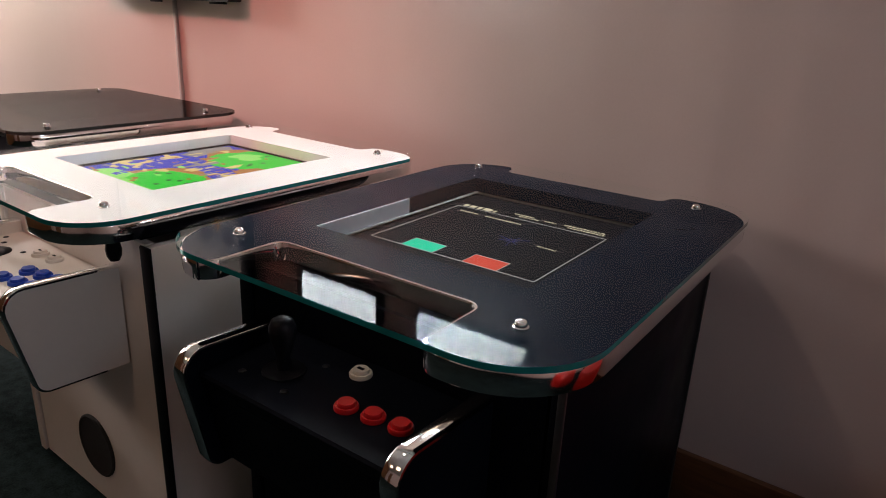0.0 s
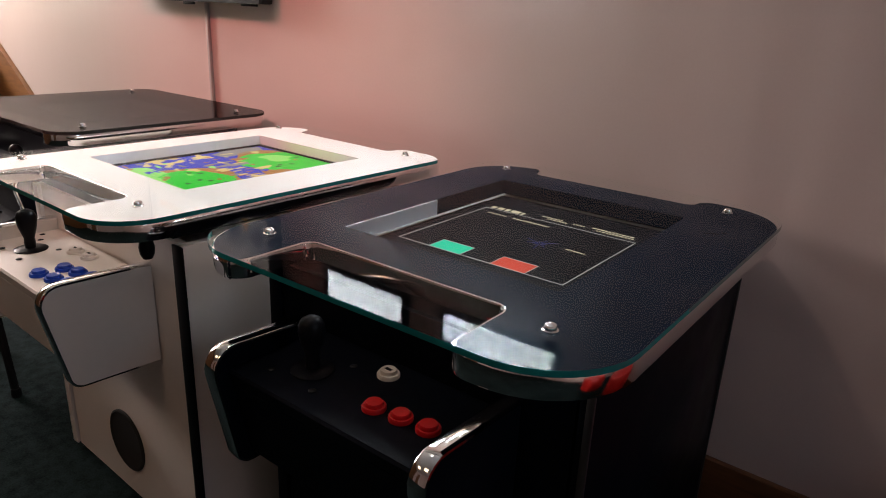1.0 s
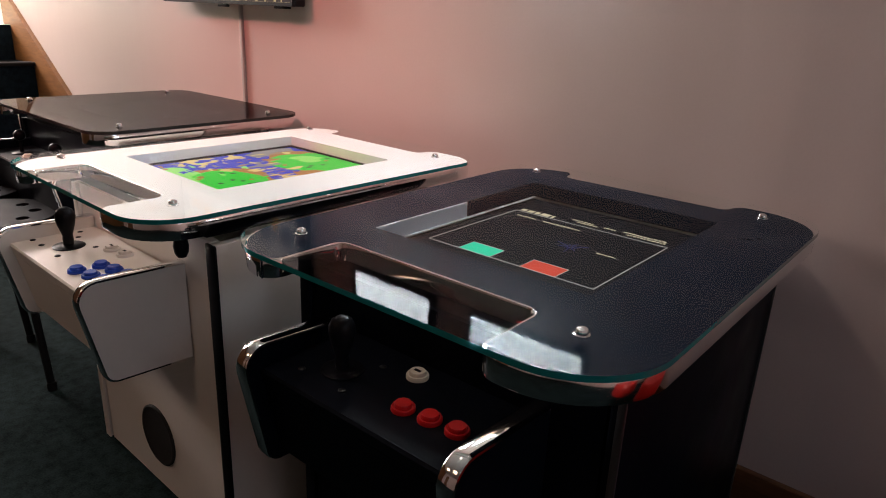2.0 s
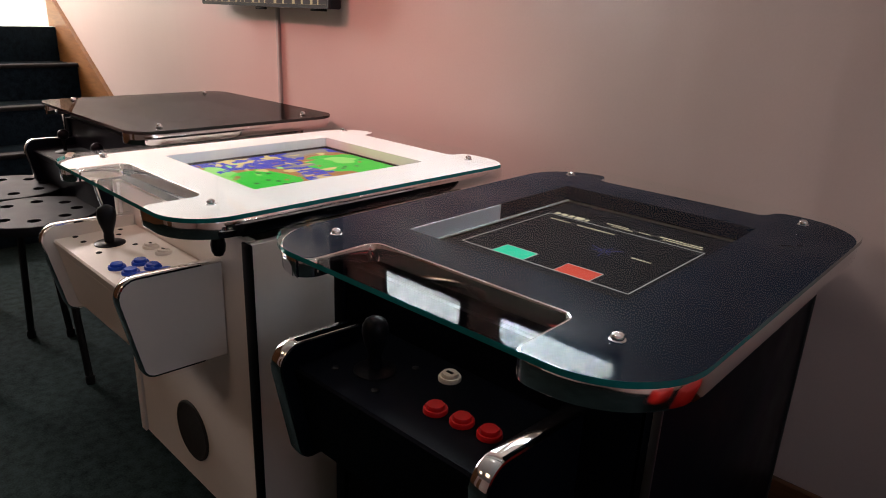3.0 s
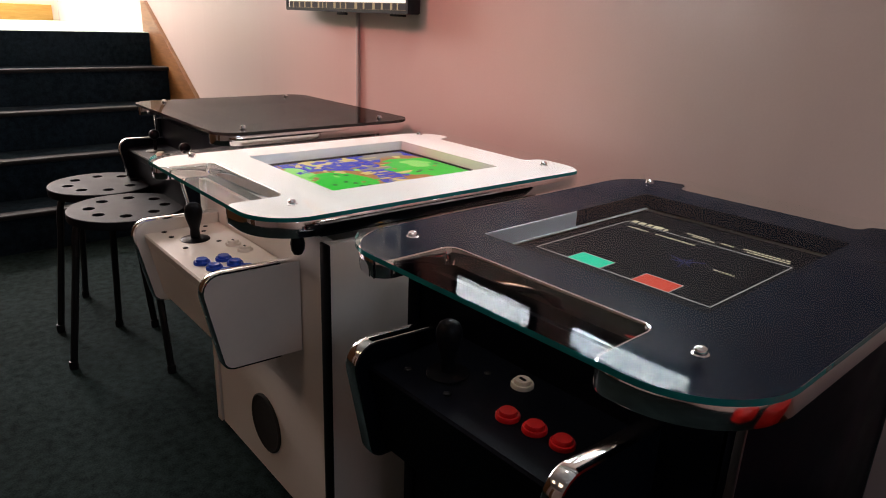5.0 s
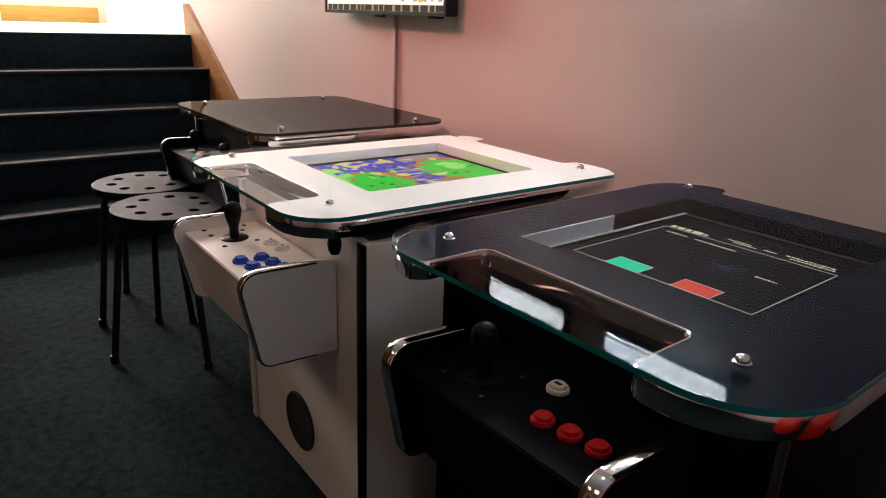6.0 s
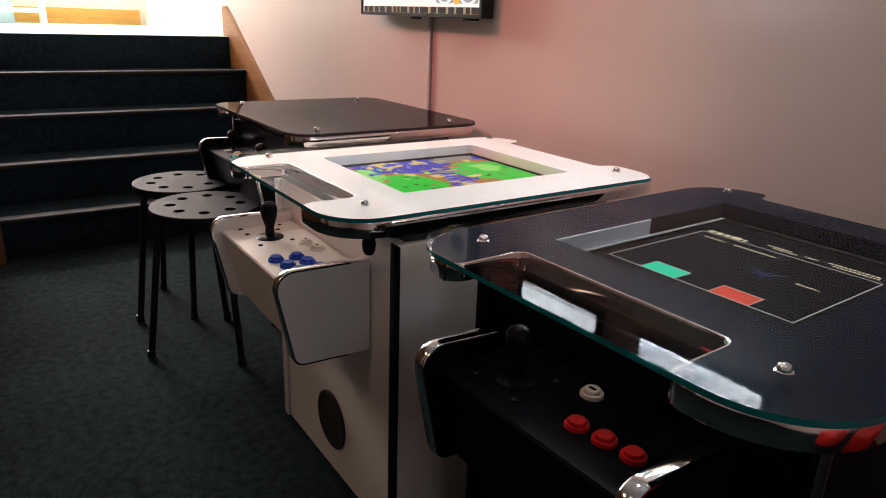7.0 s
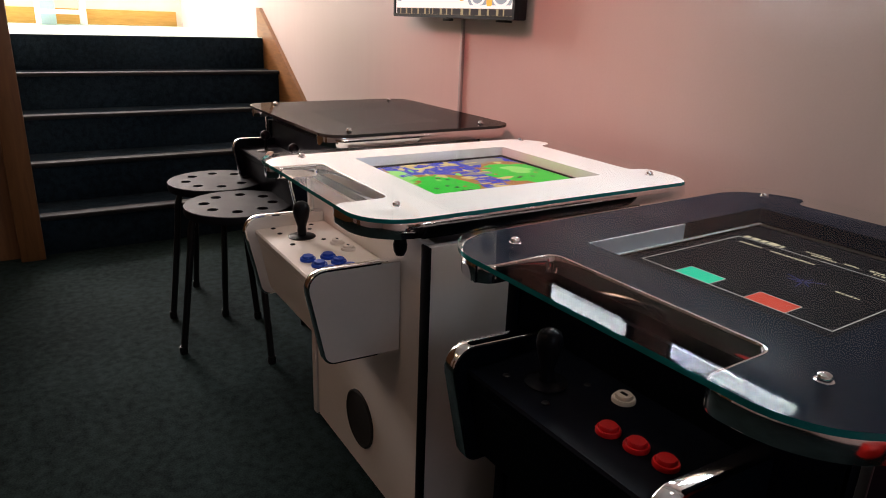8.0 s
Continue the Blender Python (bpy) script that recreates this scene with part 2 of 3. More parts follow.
def rounded(corners, n=8):
    """A 2D outline from corners (x, y, radius)."""
    out = []
    k = len(corners)
    for i, (x, y, r) in enumerate(corners):
        p = Vector((x, y))
        if r <= 0:
            out.append(p)
            continue
        a = (Vector(corners[i - 1][:2]) - p).normalized()
        b = (Vector(corners[(i + 1) % k][:2]) - p).normalized()
        half = a.angle(b) / 2
        d = r / math.tan(half)
        c = p + (a + b).normalized() * (r / math.sin(half))
        s, e = p + a * d - c, p + b * d - c
        turn = s.angle_signed(e)
        for j in range(n + 1):
            t = -turn * j / n
            out.append(c + Vector((s.x * math.cos(t) - s.y * math.sin(t), s.x * math.sin(t) + s.y * math.cos(t))))
    return out


def plate(outline, z0, z1, holes=()):
    """A flat plate with an outline and holes."""
    bm = bmesh.new()
    edges = []
    for loop in (outline, *holes):
        vs = [bm.verts.new((p[0], p[1], z0)) for p in loop]
        edges += [bm.edges.new((vs[i], vs[(i + 1) % len(vs)])) for i in range(len(vs))]
    bmesh.ops.triangle_fill(bm, use_beauty=True, use_dissolve=False, edges=edges)
    ret = bmesh.ops.extrude_face_region(bm, geom=list(bm.faces))
    for v in ret["geom"]:
        if isinstance(v, bmesh.types.BMVert):
            v.co.z = z1
    return bm


def band(outline, z0, z1, out, closed=True):
    """A strip that stands along an outline, as thick as out."""
    bm = bmesh.new()
    n = len(outline)
    rows = []
    for i, p in enumerate(outline):
        a = outline[i - 1] if closed or i else p
        b = outline[(i + 1) % n] if closed or i < n - 1 else p
        d = (Vector(b) - Vector(a)).normalized()
        q = Vector((d.y, -d.x)) * out
        h = z1 - z0
        prof = ((0, z0), (0.75, z0 + 0.015 * h), (0.97, z0 + 0.10 * h), (1, z0 + 0.5 * h), (0.97, z1 - 0.10 * h), (0.75, z1 - 0.015 * h), (0, z1))
        rows.append([bm.verts.new((p[0] + q.x * k, p[1] + q.y * k, z)) for k, z in prof])
    for i in range(n if closed else n - 1):
        r, s = rows[i], rows[(i + 1) % n]
        for j in range(7):
            bm.faces.new((r[j], r[(j + 1) % 7], s[(j + 1) % 7], s[j]))
    if not closed:
        bm.faces.new(rows[0])
        bm.faces.new(rows[-1])
    return bm


def turned(profile, n=24, bm=None, at=(0, 0, 0)):
    """A lathe shape from (radius, height)."""
    bm = bm or bmesh.new()
    rows = []
    for r, z in profile:
        if r <= 1e-6:
            rows.append([bm.verts.new((at[0], at[1], at[2] + z))])
        else:
            rows.append([bm.verts.new((at[0] + r * math.cos(2 * math.pi * i / n), at[1] + r * math.sin(2 * math.pi * i / n), at[2] + z)) for i in range(n)])
    for a, b in zip(rows, rows[1:]):
        for i in range(n):
            j = (i + 1) % n
            if len(a) == 1 and len(b) == 1:
                continue
            if len(a) == 1:
                bm.faces.new((a[0], b[i], b[j]))
            elif len(b) == 1:
                bm.faces.new((a[i], a[j], b[0]))
            else:
                bm.faces.new((a[i], a[j], b[j], b[i]))
    if len(rows[0]) > 1:
        bm.faces.new(rows[0])
    if len(rows[-1]) > 1:
        bm.faces.new(rows[-1])
    return bm


def slab_x(profile, x0, x1):
    """A board with the outline profile (y, z), from x0 to x1."""
    bm = plate([(p[0], p[1]) for p in profile], x0, x1)
    for v in bm.verts:
        v.co = Vector((v.co.z, v.co.x, v.co.y))
    return bm


def band_x(path, x0, x1, out, closed=False):
    bm = band([(p[0], p[1]) for p in path], x0, x1, out, closed)
    for v in bm.verts:
        v.co = Vector((v.co.z, v.co.x, v.co.y))
    return bm


def tube(points, r, n=10):
    bm = bmesh.new()
    rows = []
    for i, p in enumerate(points):
        p = Vector(p)
        d = (Vector(points[min(i + 1, len(points) - 1)]) - Vector(points[max(i - 1, 0)])).normalized()
        u = d.cross(Vector((0.31, 0.87, 0.13))).normalized()
        w = d.cross(u)
        rows.append([bm.verts.new(p + (u * math.cos(2 * math.pi * k / n) + w * math.sin(2 * math.pi * k / n)) * r) for k in range(n)])
    for a, b in zip(rows, rows[1:]):
        for k in range(n):
            bm.faces.new((a[k], a[(k + 1) % n], b[(k + 1) % n], b[k]))
    bm.faces.new(rows[0])
    bm.faces.new(rows[-1])
    return bm


def structure(name, bm, material, label, category):
    return tagged(part(name, bm, material), label, category, kind="structure")


# ------------------------------------------------------------------ the room
WALL_Y, CEIL, EAST, SOUTH = 1.45, 2.45, 1.7, -3.0
STAIR_X, RISE, GOING = -3.41, 0.185, 0.28
TOP_Z, TOP_X = 5 * RISE, STAIR_X - 4 * GOING
BACK_X = -7.0

structure("floor", box(STAIR_X - 0.02, EAST, SOUTH, WALL_Y, -0.12, 0), CARPET, "dark green short pile carpet floor", "floor")
structure("wall_north", box(BACK_X, EAST + 0.1, WALL_Y, WALL_Y + 0.12, -0.1, 3.4), WALL, "beige painted smooth plaster wall", "wall")
structure("wall_east", box(EAST, EAST + 0.1, SOUTH, WALL_Y, 0, CEIL), WALL, "beige painted plaster wall", "wall")
structure("wall_south", box(STAIR_X - 0.1, EAST + 0.1, SOUTH - 0.1, SOUTH, 0, CEIL), WALL, "beige painted plaster wall", "wall")
structure("wall_west", box(STAIR_X - 0.1, STAIR_X, SOUTH, -0.085, 0, CEIL), OAK, "brown wood clad wall beside the stairs", "wall")
structure("ceiling", box(STAIR_X - 0.1, EAST + 0.1, SOUTH, WALL_Y, CEIL, CEIL + 0.1), PLASTER, "plain white painted ceiling", "ceiling")
structure("landing_ceiling", box(BACK_X - 0.1, STAIR_X - 0.1, -1.6, WALL_Y, 3.3, 3.4), PLASTER, "plain white painted ceiling over the landing", "ceiling")
structure("landing_ceiling_edge", box(STAIR_X - 0.1, STAIR_X - 0.002, -0.085, WALL_Y, CEIL + 0.1, 3.4), PLASTER, "plain white plaster drop above the stair opening", "wall")
structure("landing_floor", box(BACK_X, TOP_X - 0.012, -1.6, WALL_Y, TOP_Z - 0.15, TOP_Z), LANDING, "pale green shiny vinyl landing floor", "floor")
structure("landing_wall_west", box(BACK_X - 0.1, BACK_X, -1.6, WALL_Y + 0.12, TOP_Z - 0.2, 3.3), CREAM, "sunlit cream painted landing wall", "wall")
structure("landing_wall_south", box(BACK_X, STAIR_X - 0.1, -1.7, -1.6, TOP_Z - 0.2, 3.3), CREAM, "cream painted landing wall", "wall")
structure("stair_wall_south", box(TOP_X, STAIR_X - 0.1, -0.16, -0.06, 0, 3.3), CREAM, "cream painted wall along the stairs", "wall")

# skirting, stair string, post
structure("baseboard", box(-3.3, EAST, WALL_Y - 0.02, WALL_Y - 0.001, 0.0, 0.147, 0.004), DARK_OAK, "dark brown varnished wood skirting board", "skirting")
structure("landing_baseboard", box(BACK_X + 0.001, BACK_X + 0.02, -0.9, 1.40, TOP_Z, TOP_Z + 0.13, 0.004), LIT_OAK, "honey coloured varnished wood skirting board, lightened for the landing's glare", "skirting")

stairs = thing("staircase", pose(0, 0, 0), "straight flight of dark carpeted steps with grey nosings", "staircase", kind="structure")
STAIR_Y0, STAIR_Y1 = -0.055, 1.425
for k in range(5):
    xf = STAIR_X - k * GOING
    z1 = (k + 1) * RISE
    step = part("step", box(xf - GOING - 0.02 if k < 4 else xf - 0.0115, xf, STAIR_Y0, STAIR_Y1, k * RISE - 0.05 if k else 0.0, z1 - (0.008 if k < 4 else 0.002), 0.003), STAIR_CARPET, stairs)
    if k == 4:
        break
    nose = rounded([(xf - 0.050, z1 - 0.006, 0), (xf + 0.018, z1 - 0.022, 0.005), (xf + 0.018, z1, 0.008), (xf - 0.050, z1, 0.002)], 4)
    bm = plate(nose, STAIR_Y0, STAIR_Y1)
    for v in bm.verts:
        v.co = Vector((v.co.x, v.co.z, v.co.y))
    part("nosing", bm, NOSING, step, "grey rubber nosing")

# sloping string board against the wall
prof = [(-3.37, 0.0), (-3.37, 0.285), (-4.585, 1.11), (-4.64, 1.11), (-4.64, 0.75), (-3.64, 0.0)]
bm = plate(prof, WALL_Y - 0.024, WALL_Y - 0.001)
for v in bm.verts:
    v.co = Vector((v.co.x, v.co.z, v.co.y))
structure("stair_string", bm, OAK_H, "brown varnished sloping stair string board", "stair string")

structure("post", box(-3.46, -3.345, -0.085, 0.012, 0, CEIL, 0.006), OAK, "brown varnished square wooden post", "post")

# ------------------------------------------------------------------ cocktail cabinets


def screw(parent, x, y, z):
    prof = [(0.0100, 0), (0.0100, 0.0018), (0.0078, 0.0022), (0.0078, 0.0055), (0.0068, 0.0082), (0.004, 0.0100), (0, 0.0105)]
    part("screw", turned(prof, 20, at=(x, y, z)), CHROME, parent, "domed chrome screw")


def push_button(parent, x, y, z, material, label, r=0.0165):
    prof = [(r, 0), (r, 0.004), (r * 0.93, 0.0062), (r * 0.78, 0.0062), (r * 0.76, 0.0045), (r * 0.72, 0.0045), (r * 0.72, 0.0095), (r * 0.66, 0.011), (0, 0.0104)]
    return part("button", turned(prof, 24, at=(x, y, z)), material, parent, label)


def joystick(parent, x, y, z, ball=False):
    base = part("joystick", turned([(0.031, 0), (0.031, 0.002), (0.026, 0.004), (0.006, 0.005), (0.005, 0.018)], 24, at=(x, y, z)), PLASTIC, parent, "black joystick")
    if ball:
        prof = [(0.005, 0.016)] + [(0.018 * math.sin(a), 0.058 - 0.018 * math.cos(a)) for a in [0.3 + 0.284 * i for i in range(10)]] + [(0, 0.076)]
    else:
        prof = [(0.0100, 0.005), (0.0105, 0.016), (0.0098, 0.024), (0.0125, 0.034), (0.0168, 0.048), (0.0192, 0.061), (0.0188, 0.070), (0.0150, 0.0785), (0.0085, 0.083), (0, 0.0845)]
    part("handle", turned(prof, 24, at=(x, y, z)), PLASTIC, base)


def cabinet(name, m, label, hw, hd, corner, notch, depth, rear, body, top, pane, edge, hb, lb, y0, y1, cheeks, reach, bolts, trim, lift=0.0, strip=0.018, rake=0.0, thick=0.018):
    c = thing(name, m, label, "arcade cabinet", "cocktail arcade cabinets along the wall")
    R, d = corner, depth
    nl, nr = notch
    front = [(-hw, -hd, R), (nl, -hd, 0.03), (nl, -hd + d, 0.022), (nr, -hd + d, 0.022), (nr, -hd, 0.03), (hw, -hd, R)]
    back = [(hw, hd, R), (nr, hd, 0.03), (nr, hd - rear, 0.022), (nl, hd - rear, 0.022), (nl, hd, 0.03), (-hw, hd, R)] if rear else [(hw, hd, R), (-hw, hd, R)]
    inset = lambda pts, k: [(x - math.copysign(k, x) if abs(x) > hw - 0.01 else x, y - math.copysign(k, y) if abs(y) > hd - 0.01 else y, r) for x, y, r in pts]
    outline = rounded(inset(front + back, 0.006), 10)
    ox0, ox1, oy0, oy1 = OPEN
    hole = rounded([(ox0, oy0, 0.004), (ox1, oy0, 0.004), (ox1, oy1, 0.004), (ox0, oy1, 0.004)], 3)
    part("top_board", plate(outline, 0.7115, 0.7405, [hole]), top, c)
    part("edge_trim", band(outline, 0.7105, 0.7405, 0.0032), CHROME, c, "polished chrome edge strip")
    g = plate(rounded([(-hw, -hd, R), (hw, -hd, R), (hw, hd, R), (-hw, hd, R)], 12), 0.742, 0.750)
    bmesh.ops.recalc_face_normals(g, faces=g.faces)
    for f in g.faces:
        f.material_index = 0 if abs(f.normal.z) > 0.5 or f.normal.y > 0.2 or f.normal.x < -0.8 else 1
    go = part("glass_top", g, [pane, edge], c, "thick glass top")
    go.visible_shadow = False
    bx, by = bolts
    for sx in (-1, 1):
        for sy in (-1, 1):
            screw(c, sx * bx, sy * by, 0.750)
    # monitor in the opening
    k = 0.007
    part("monitor_frame", plate([(ox0 + .001, oy0 + .001), (ox1 - .001, oy0 + .001), (ox1 - .001, oy1 - .001), (ox0 + .001, oy1 - .001)], 0.7065 + lift, 0.7095 + lift,
                                [[(ox0 + k, oy0 + k), (ox1 - k, oy0 + k), (ox1 - k, oy1 - k), (ox0 + k, oy1 - k)]]), STEEL if body is BLACK else PLASTIC, c, "thin metal monitor frame")
    # carcass: side boards, front and back
    t = 0.018
    for s_, e in ((-1, -lb), (1, hb)):
        inner = e - s_ * t
        side = part("side_panel", box(min(e, inner), max(e, inner), y0, y1, 0.012, 0.690, 0.001), body, c)
        a, b = e + s_ * .003, (e - s_ * strip if s_ > 0 else inner) - s_ * .004
        part("corner_trim", box(min(a, b), max(a, b), y0 - 0.006, y0 - 0.0005, 0.012, 0.690, 0.002), trim if s_ > 0 else body, side, "plastic edge strip")
        part("rear_trim", box(min(a, b), max(a, b), y1 + 0.0005, y1 + 0.006, 0.012, 0.690, 0.002), trim, side)
    # black rail under the top board, around the monitor opening
    rail = [(-hw + .05, y0 + .01), (hw - .05, y0 + .01), (hw - .05, y1 - .01), (-hw + .05, y1 - .01)]
    part("under_rail", plate(rail, 0.6905, 0.7110, [[(ox0 - .012, oy0 - .012), (ox1 + .012, oy0 - .012), (ox1 + .012, min(oy1 + .012, y1 - .014)), (ox0 - .012, min(oy1 + .012, y1 - .014))]]), PLASTIC, c)
    part("front_panel", box(-lb + t + .005, hb - t - .005, y0 + 0.002, y0 + 0.02, 0.012, 0.690), body, c)
    part("back_panel", box(-lb + t + .005, hb - t - .005, y1 - 0.02, y1 - 0.002, 0.012, 0.690), body, c)
    part("plinth", box(-lb + 0.02, hb - 0.02, y0 + 0.01, y1 - 0.01, 0, 0.0125), PLASTIC, c)
    # control box
    xl, xr = cheeks
    yf = y0 - reach
    ends = [(y0 - 0.001, 0.432, 0), (yf + 0.040, 0.437, 0.022), (yf, 0.630 + rake, 0.032), (y0 - 0.001, 0.626 - rake, 0)]
    prof = rounded(ends, 6)
    for x, w in ((xl, 1), (xr, -1)):
        cheek = part("cheek", slab_x(prof, min(x, x + w * thick), max(x, x + w * thick)), body, c)
        open_path = [Vector(p) for p in prof]
        part("cheek_trim", band_x(list(open_path), min(x, x + w * thick) - 0.0008, max(x, x + w * thick) + 0.0008, -0.0045), CHROME, cheek, "chrome edge strip")
    a, b = xl + thick + 0.0005, xr - thick - 0.0005
    panel = part("control_panel", slab_x([(y0 - 0.001, 0.575), (y0 - 0.001, 0.602), (yf + 0.030, 0.600), (yf + 0.027, 0.596), (yf + 0.033, 0.575)], a, b), body, c)
    part("control_box", slab_x([(y0 - 0.001, 0.45), (y0 - 0.001, 0.573), (yf + 0.034, 0.573), (yf + 0.058, 0.45)], a, b), body, c)
    return c, panel


OPEN = (-0.233, 0.168, -0.206, 0.262)
DIMS = dict(rear=0.057, reach=0.200, bolts=(0.249, 0.340))
LIFT = 0.007
white, wpanel = cabinet("cocktail_cabinet", pose(-1.3342, 0.9032, 0, 0, 0, -0.46), "white cocktail arcade cabinet with glass top and lit map screen", hw=0.335, hd=0.439, corner=0.098, notch=(-0.212, 0.152), depth=0.136, y0=-0.312, body=WHITE, top=WHITE_TOP, pane=CLEAR, edge=EDGE, trim=PLASTIC, hb=0.334, lb=0.276, y1=0.29, cheeks=(-0.202, 0.218), lift=LIFT, strip=0.024, **DIMS)
OPEN = (-0.2185, 0.189, -0.2095, 0.283)
black, bpanel = cabinet("cocktail_cabinet", pose(-0.5713, 0.9733, 0, 0, 0, 1.07), "black cocktail arcade cabinet with glass top and dark game screen", hw=0.348, hd=0.443, corner=0.125, notch=(-0.204, 0.172), depth=0.147, y0=-0.310, body=BLACK, top=BLACK_TOP, pane=CLEAR, edge=EDGE, trim=GREY_STRIP, hb=0.301, lb=0.285, y1=0.305, cheeks=(-0.193, 0.205), rake=0.004, thick=0.023, strip=0.004, **DIMS)
DIMS_S = dict(hw=0.402, hd=0.3454, corner=0.075, notch=(-0.300, 0.290), depth=0.075, rear=0.0, hb=0.365, lb=0.365, y0=-0.265, y1=0.245, cheeks=(-0.325, 0.305), reach=0.165, bolts=(0.3356, 0.2453))
OPEN = (-0.20, 0.20, -0.17, 0.17)
smoked, spanel = cabinet("cocktail_cabinet", pose(-2.2468, 1.0851, 0, 0, 0, 0.05), "black two-player arcade cabinet under a smoked glass top", body=BLACK, top=BLACK_TOP, pane=SMOKED, edge=EDGE_DARK, trim=BLACK, **DIMS_S)

# pale strip standing in for bluish glare on the black cabinet's recess side
part("recess_glare", box(-0.2180, -0.2150, -0.2090, 0.04, 0.7100, 0.7400), PALE_STRIP, black, "pale strip standing in for glare on the recess wall")

part("frame_strip", box(-0.2145, -0.2080, -0.2080, 0.2815, 0.7097, 0.7106), PALE_STRIP, black, "white strip beside the monitor")

PZ = 0.6005
# controls of the white cabinet
joystick(wpanel, -0.0886, -0.4039, PZ)
for x, y in ((0.066, -0.4487), (0.108, -0.4400), (0.148, -0.4335), (0.0695, -0.4056), (0.1075, -0.3975), (0.149, -0.391)):
    push_button(wpanel, x, y, PZ, BLUE, "blue push button")
for x, y in ((-0.009, -0.3513), (0.041, -0.3469)):
    b = push_button(wpanel, x, y, PZ + 0.0005, WHITE, "white push button", 0.0165)
    part("button_mark", box(x - 0.0045, x + 0.0045, y - 0.002, y + 0.002, PZ + 0.0113, PZ + 0.0119), PLASTIC, b, "small dark figure on the button")
for x, y in ((-0.1742, -0.4436), (-0.1303, -0.4423), (-0.0432, -0.4426), (-0.167, -0.3516), (-0.1338, -0.3683), (-0.0479, -0.3676)):
    part("panel_bolt", turned([(0.0058, 0), (0.0058, 0.0012), (0.004, 0.002), (0, 0.0022)], 14, at=(x, y, PZ)), PLASTIC, wpanel, "black panel bolt")
# controls of the black cabinet
joystick(bpanel, -0.082, -0.405, PZ)
for x, y in ((0.0505, -0.4185), (0.0920, -0.4135), (0.1337, -0.4099)):
    push_button(bpanel, x, y, PZ, RED, "red push button")
b = push_button(bpanel, 0.0098, -0.3465, PZ + 0.001, IVORY, "ivory player one button")
part("button_mark", box(0.0043, 0.0153, -0.3490, -0.3440, PZ + 0.0118, PZ + 0.0124), PLASTIC, b, "small dark figure on the button")
for x, y in ((-0.125, -0.443), (-0.040, -0.4430), (-0.133, -0.362), (-0.046, -0.359)):
    part("panel_bolt", turned([(0.0055, 0), (0.0055, 0.0012), (0.004, 0.002), (0, 0.0022)], 14, at=(x, y, PZ)), STEEL_BLACK, bpanel, "black panel bolt")
# controls of the smoked cabinet
for x in (-0.20, 0.09):
    joystick(spanel, x, -0.335, PZ, True)
    for k in range(3):
        push_button(spanel, x + 0.08 + 0.038 * k, -0.345 + 0.006 * k, PZ, IVORY if k == 0 else PLASTIC, "push button")

# speaker in the front board
sp = part("speaker", turned([(0.074, 0), (0.074, 0.004), (0.070, 0.006), (0.066, 0.004), (0.060, 0.0035), (0, 0.0075)], 40), GRILLE, white, "round black speaker grille")
sp.matrix_basis = pose(0.019, -0.310, 0.150, 90, 0, 0)
# latch under the board of the white cabinet
bm = turned([(0.0, 0), (0.008, 0.002), (0.012, 0.010), (0.0135, 0.022), (0.011, 0.034), (0.005, 0.038), (0.005, 0.046)], 18)
kn = part("latch_knob", bm, PLASTIC, white, "black plastic latch knob")
kn.matrix_basis = pose(0.288, -0.352, 0.666, 0, 0, 0)


def screen_of(c, o, lift=0.0):
    return part("screen", box(o[0] - .01, o[1] + .01, o[2] - .01, o[3] + .01, 0.6990, 0.7055 + lift), LCD, c, "flat monitor panel")


SZ = 0.7060


def flat(parent, name, pts, material, z, label=""):
    return part(name, plate(pts, z, z + 0.0003), material, parent, label)


def quad(x0, x1, y0, y1):
    return [(x0, y0), (x1, y0), (x1, y1), (x0, y1)]


def blob(cx, cy, rx, ry, seed, n=22, rough=0.22):
    rnd = random.Random(seed)
    ph = [rnd.uniform(0, 6.28) for _ in range(4)]
    out = []
    for i in range(n):
        a = 2 * math.pi * i / n
        k = 1 + rough * (math.sin(2 * a + ph[0]) * .5 + math.sin(3 * a + ph[1]) * .4 + math.sin(5 * a + ph[2]) * .3 + math.sin(7 * a + ph[3]) * .2)
        out.append((cx + rx * k * math.cos(a), cy + ry * k * math.sin(a)))
    return out


bs = screen_of(black, (-0.2185, 0.189, -0.2095, 0.283))
X0, X1, Y0, Y1 = -0.186, 0.144, -0.107, 0.171
w = 0.0016
for q in (quad(X0, X1, Y0, Y0 + w), quad(X0, X1, Y1 - w, Y1), quad(X0, X0 + w, Y0 + w, Y1 - w), quad(X1 - w, X1, Y0 + w, Y1 - w)):
    flat(bs, "frame_line", q, LINE_GLOW, SZ)
for x0, x1, m, nm in ((-0.1165, -0.0515, GREEN_GLOW, "turquoise"), (0.0105, 0.0750, RED_GLOW, "red")):
    blk = flat(bs, nm + "_block", quad(x0, x1, Y0 + w, Y0 + 0.044), m, SZ, "glowing " + nm + " block")
    for q in (quad(x0 - w * .7, x0, Y0 + w, Y0 + .0447), quad(x1, x1 + w * .7, Y0 + w, Y0 + .0447), quad(x0 - w * .7, x1 + w * .7, Y0 + .0447, Y0 + .0459)):
        flat(blk, "outline", q, LINE_GLOW, SZ)
# unreadable small writing as bars
rnd = random.Random(4)


def bars(x0, x1, y, h, step, gap, material):
    x = x0
    while x < x1:
        k = step * rnd.uniform(0.6, 1.15)
        flat(bs, "text_bar", quad(x, min(x1, x + k - gap), y, y + h * rnd.uniform(0.8, 1.0)), material, SZ)
        x += k


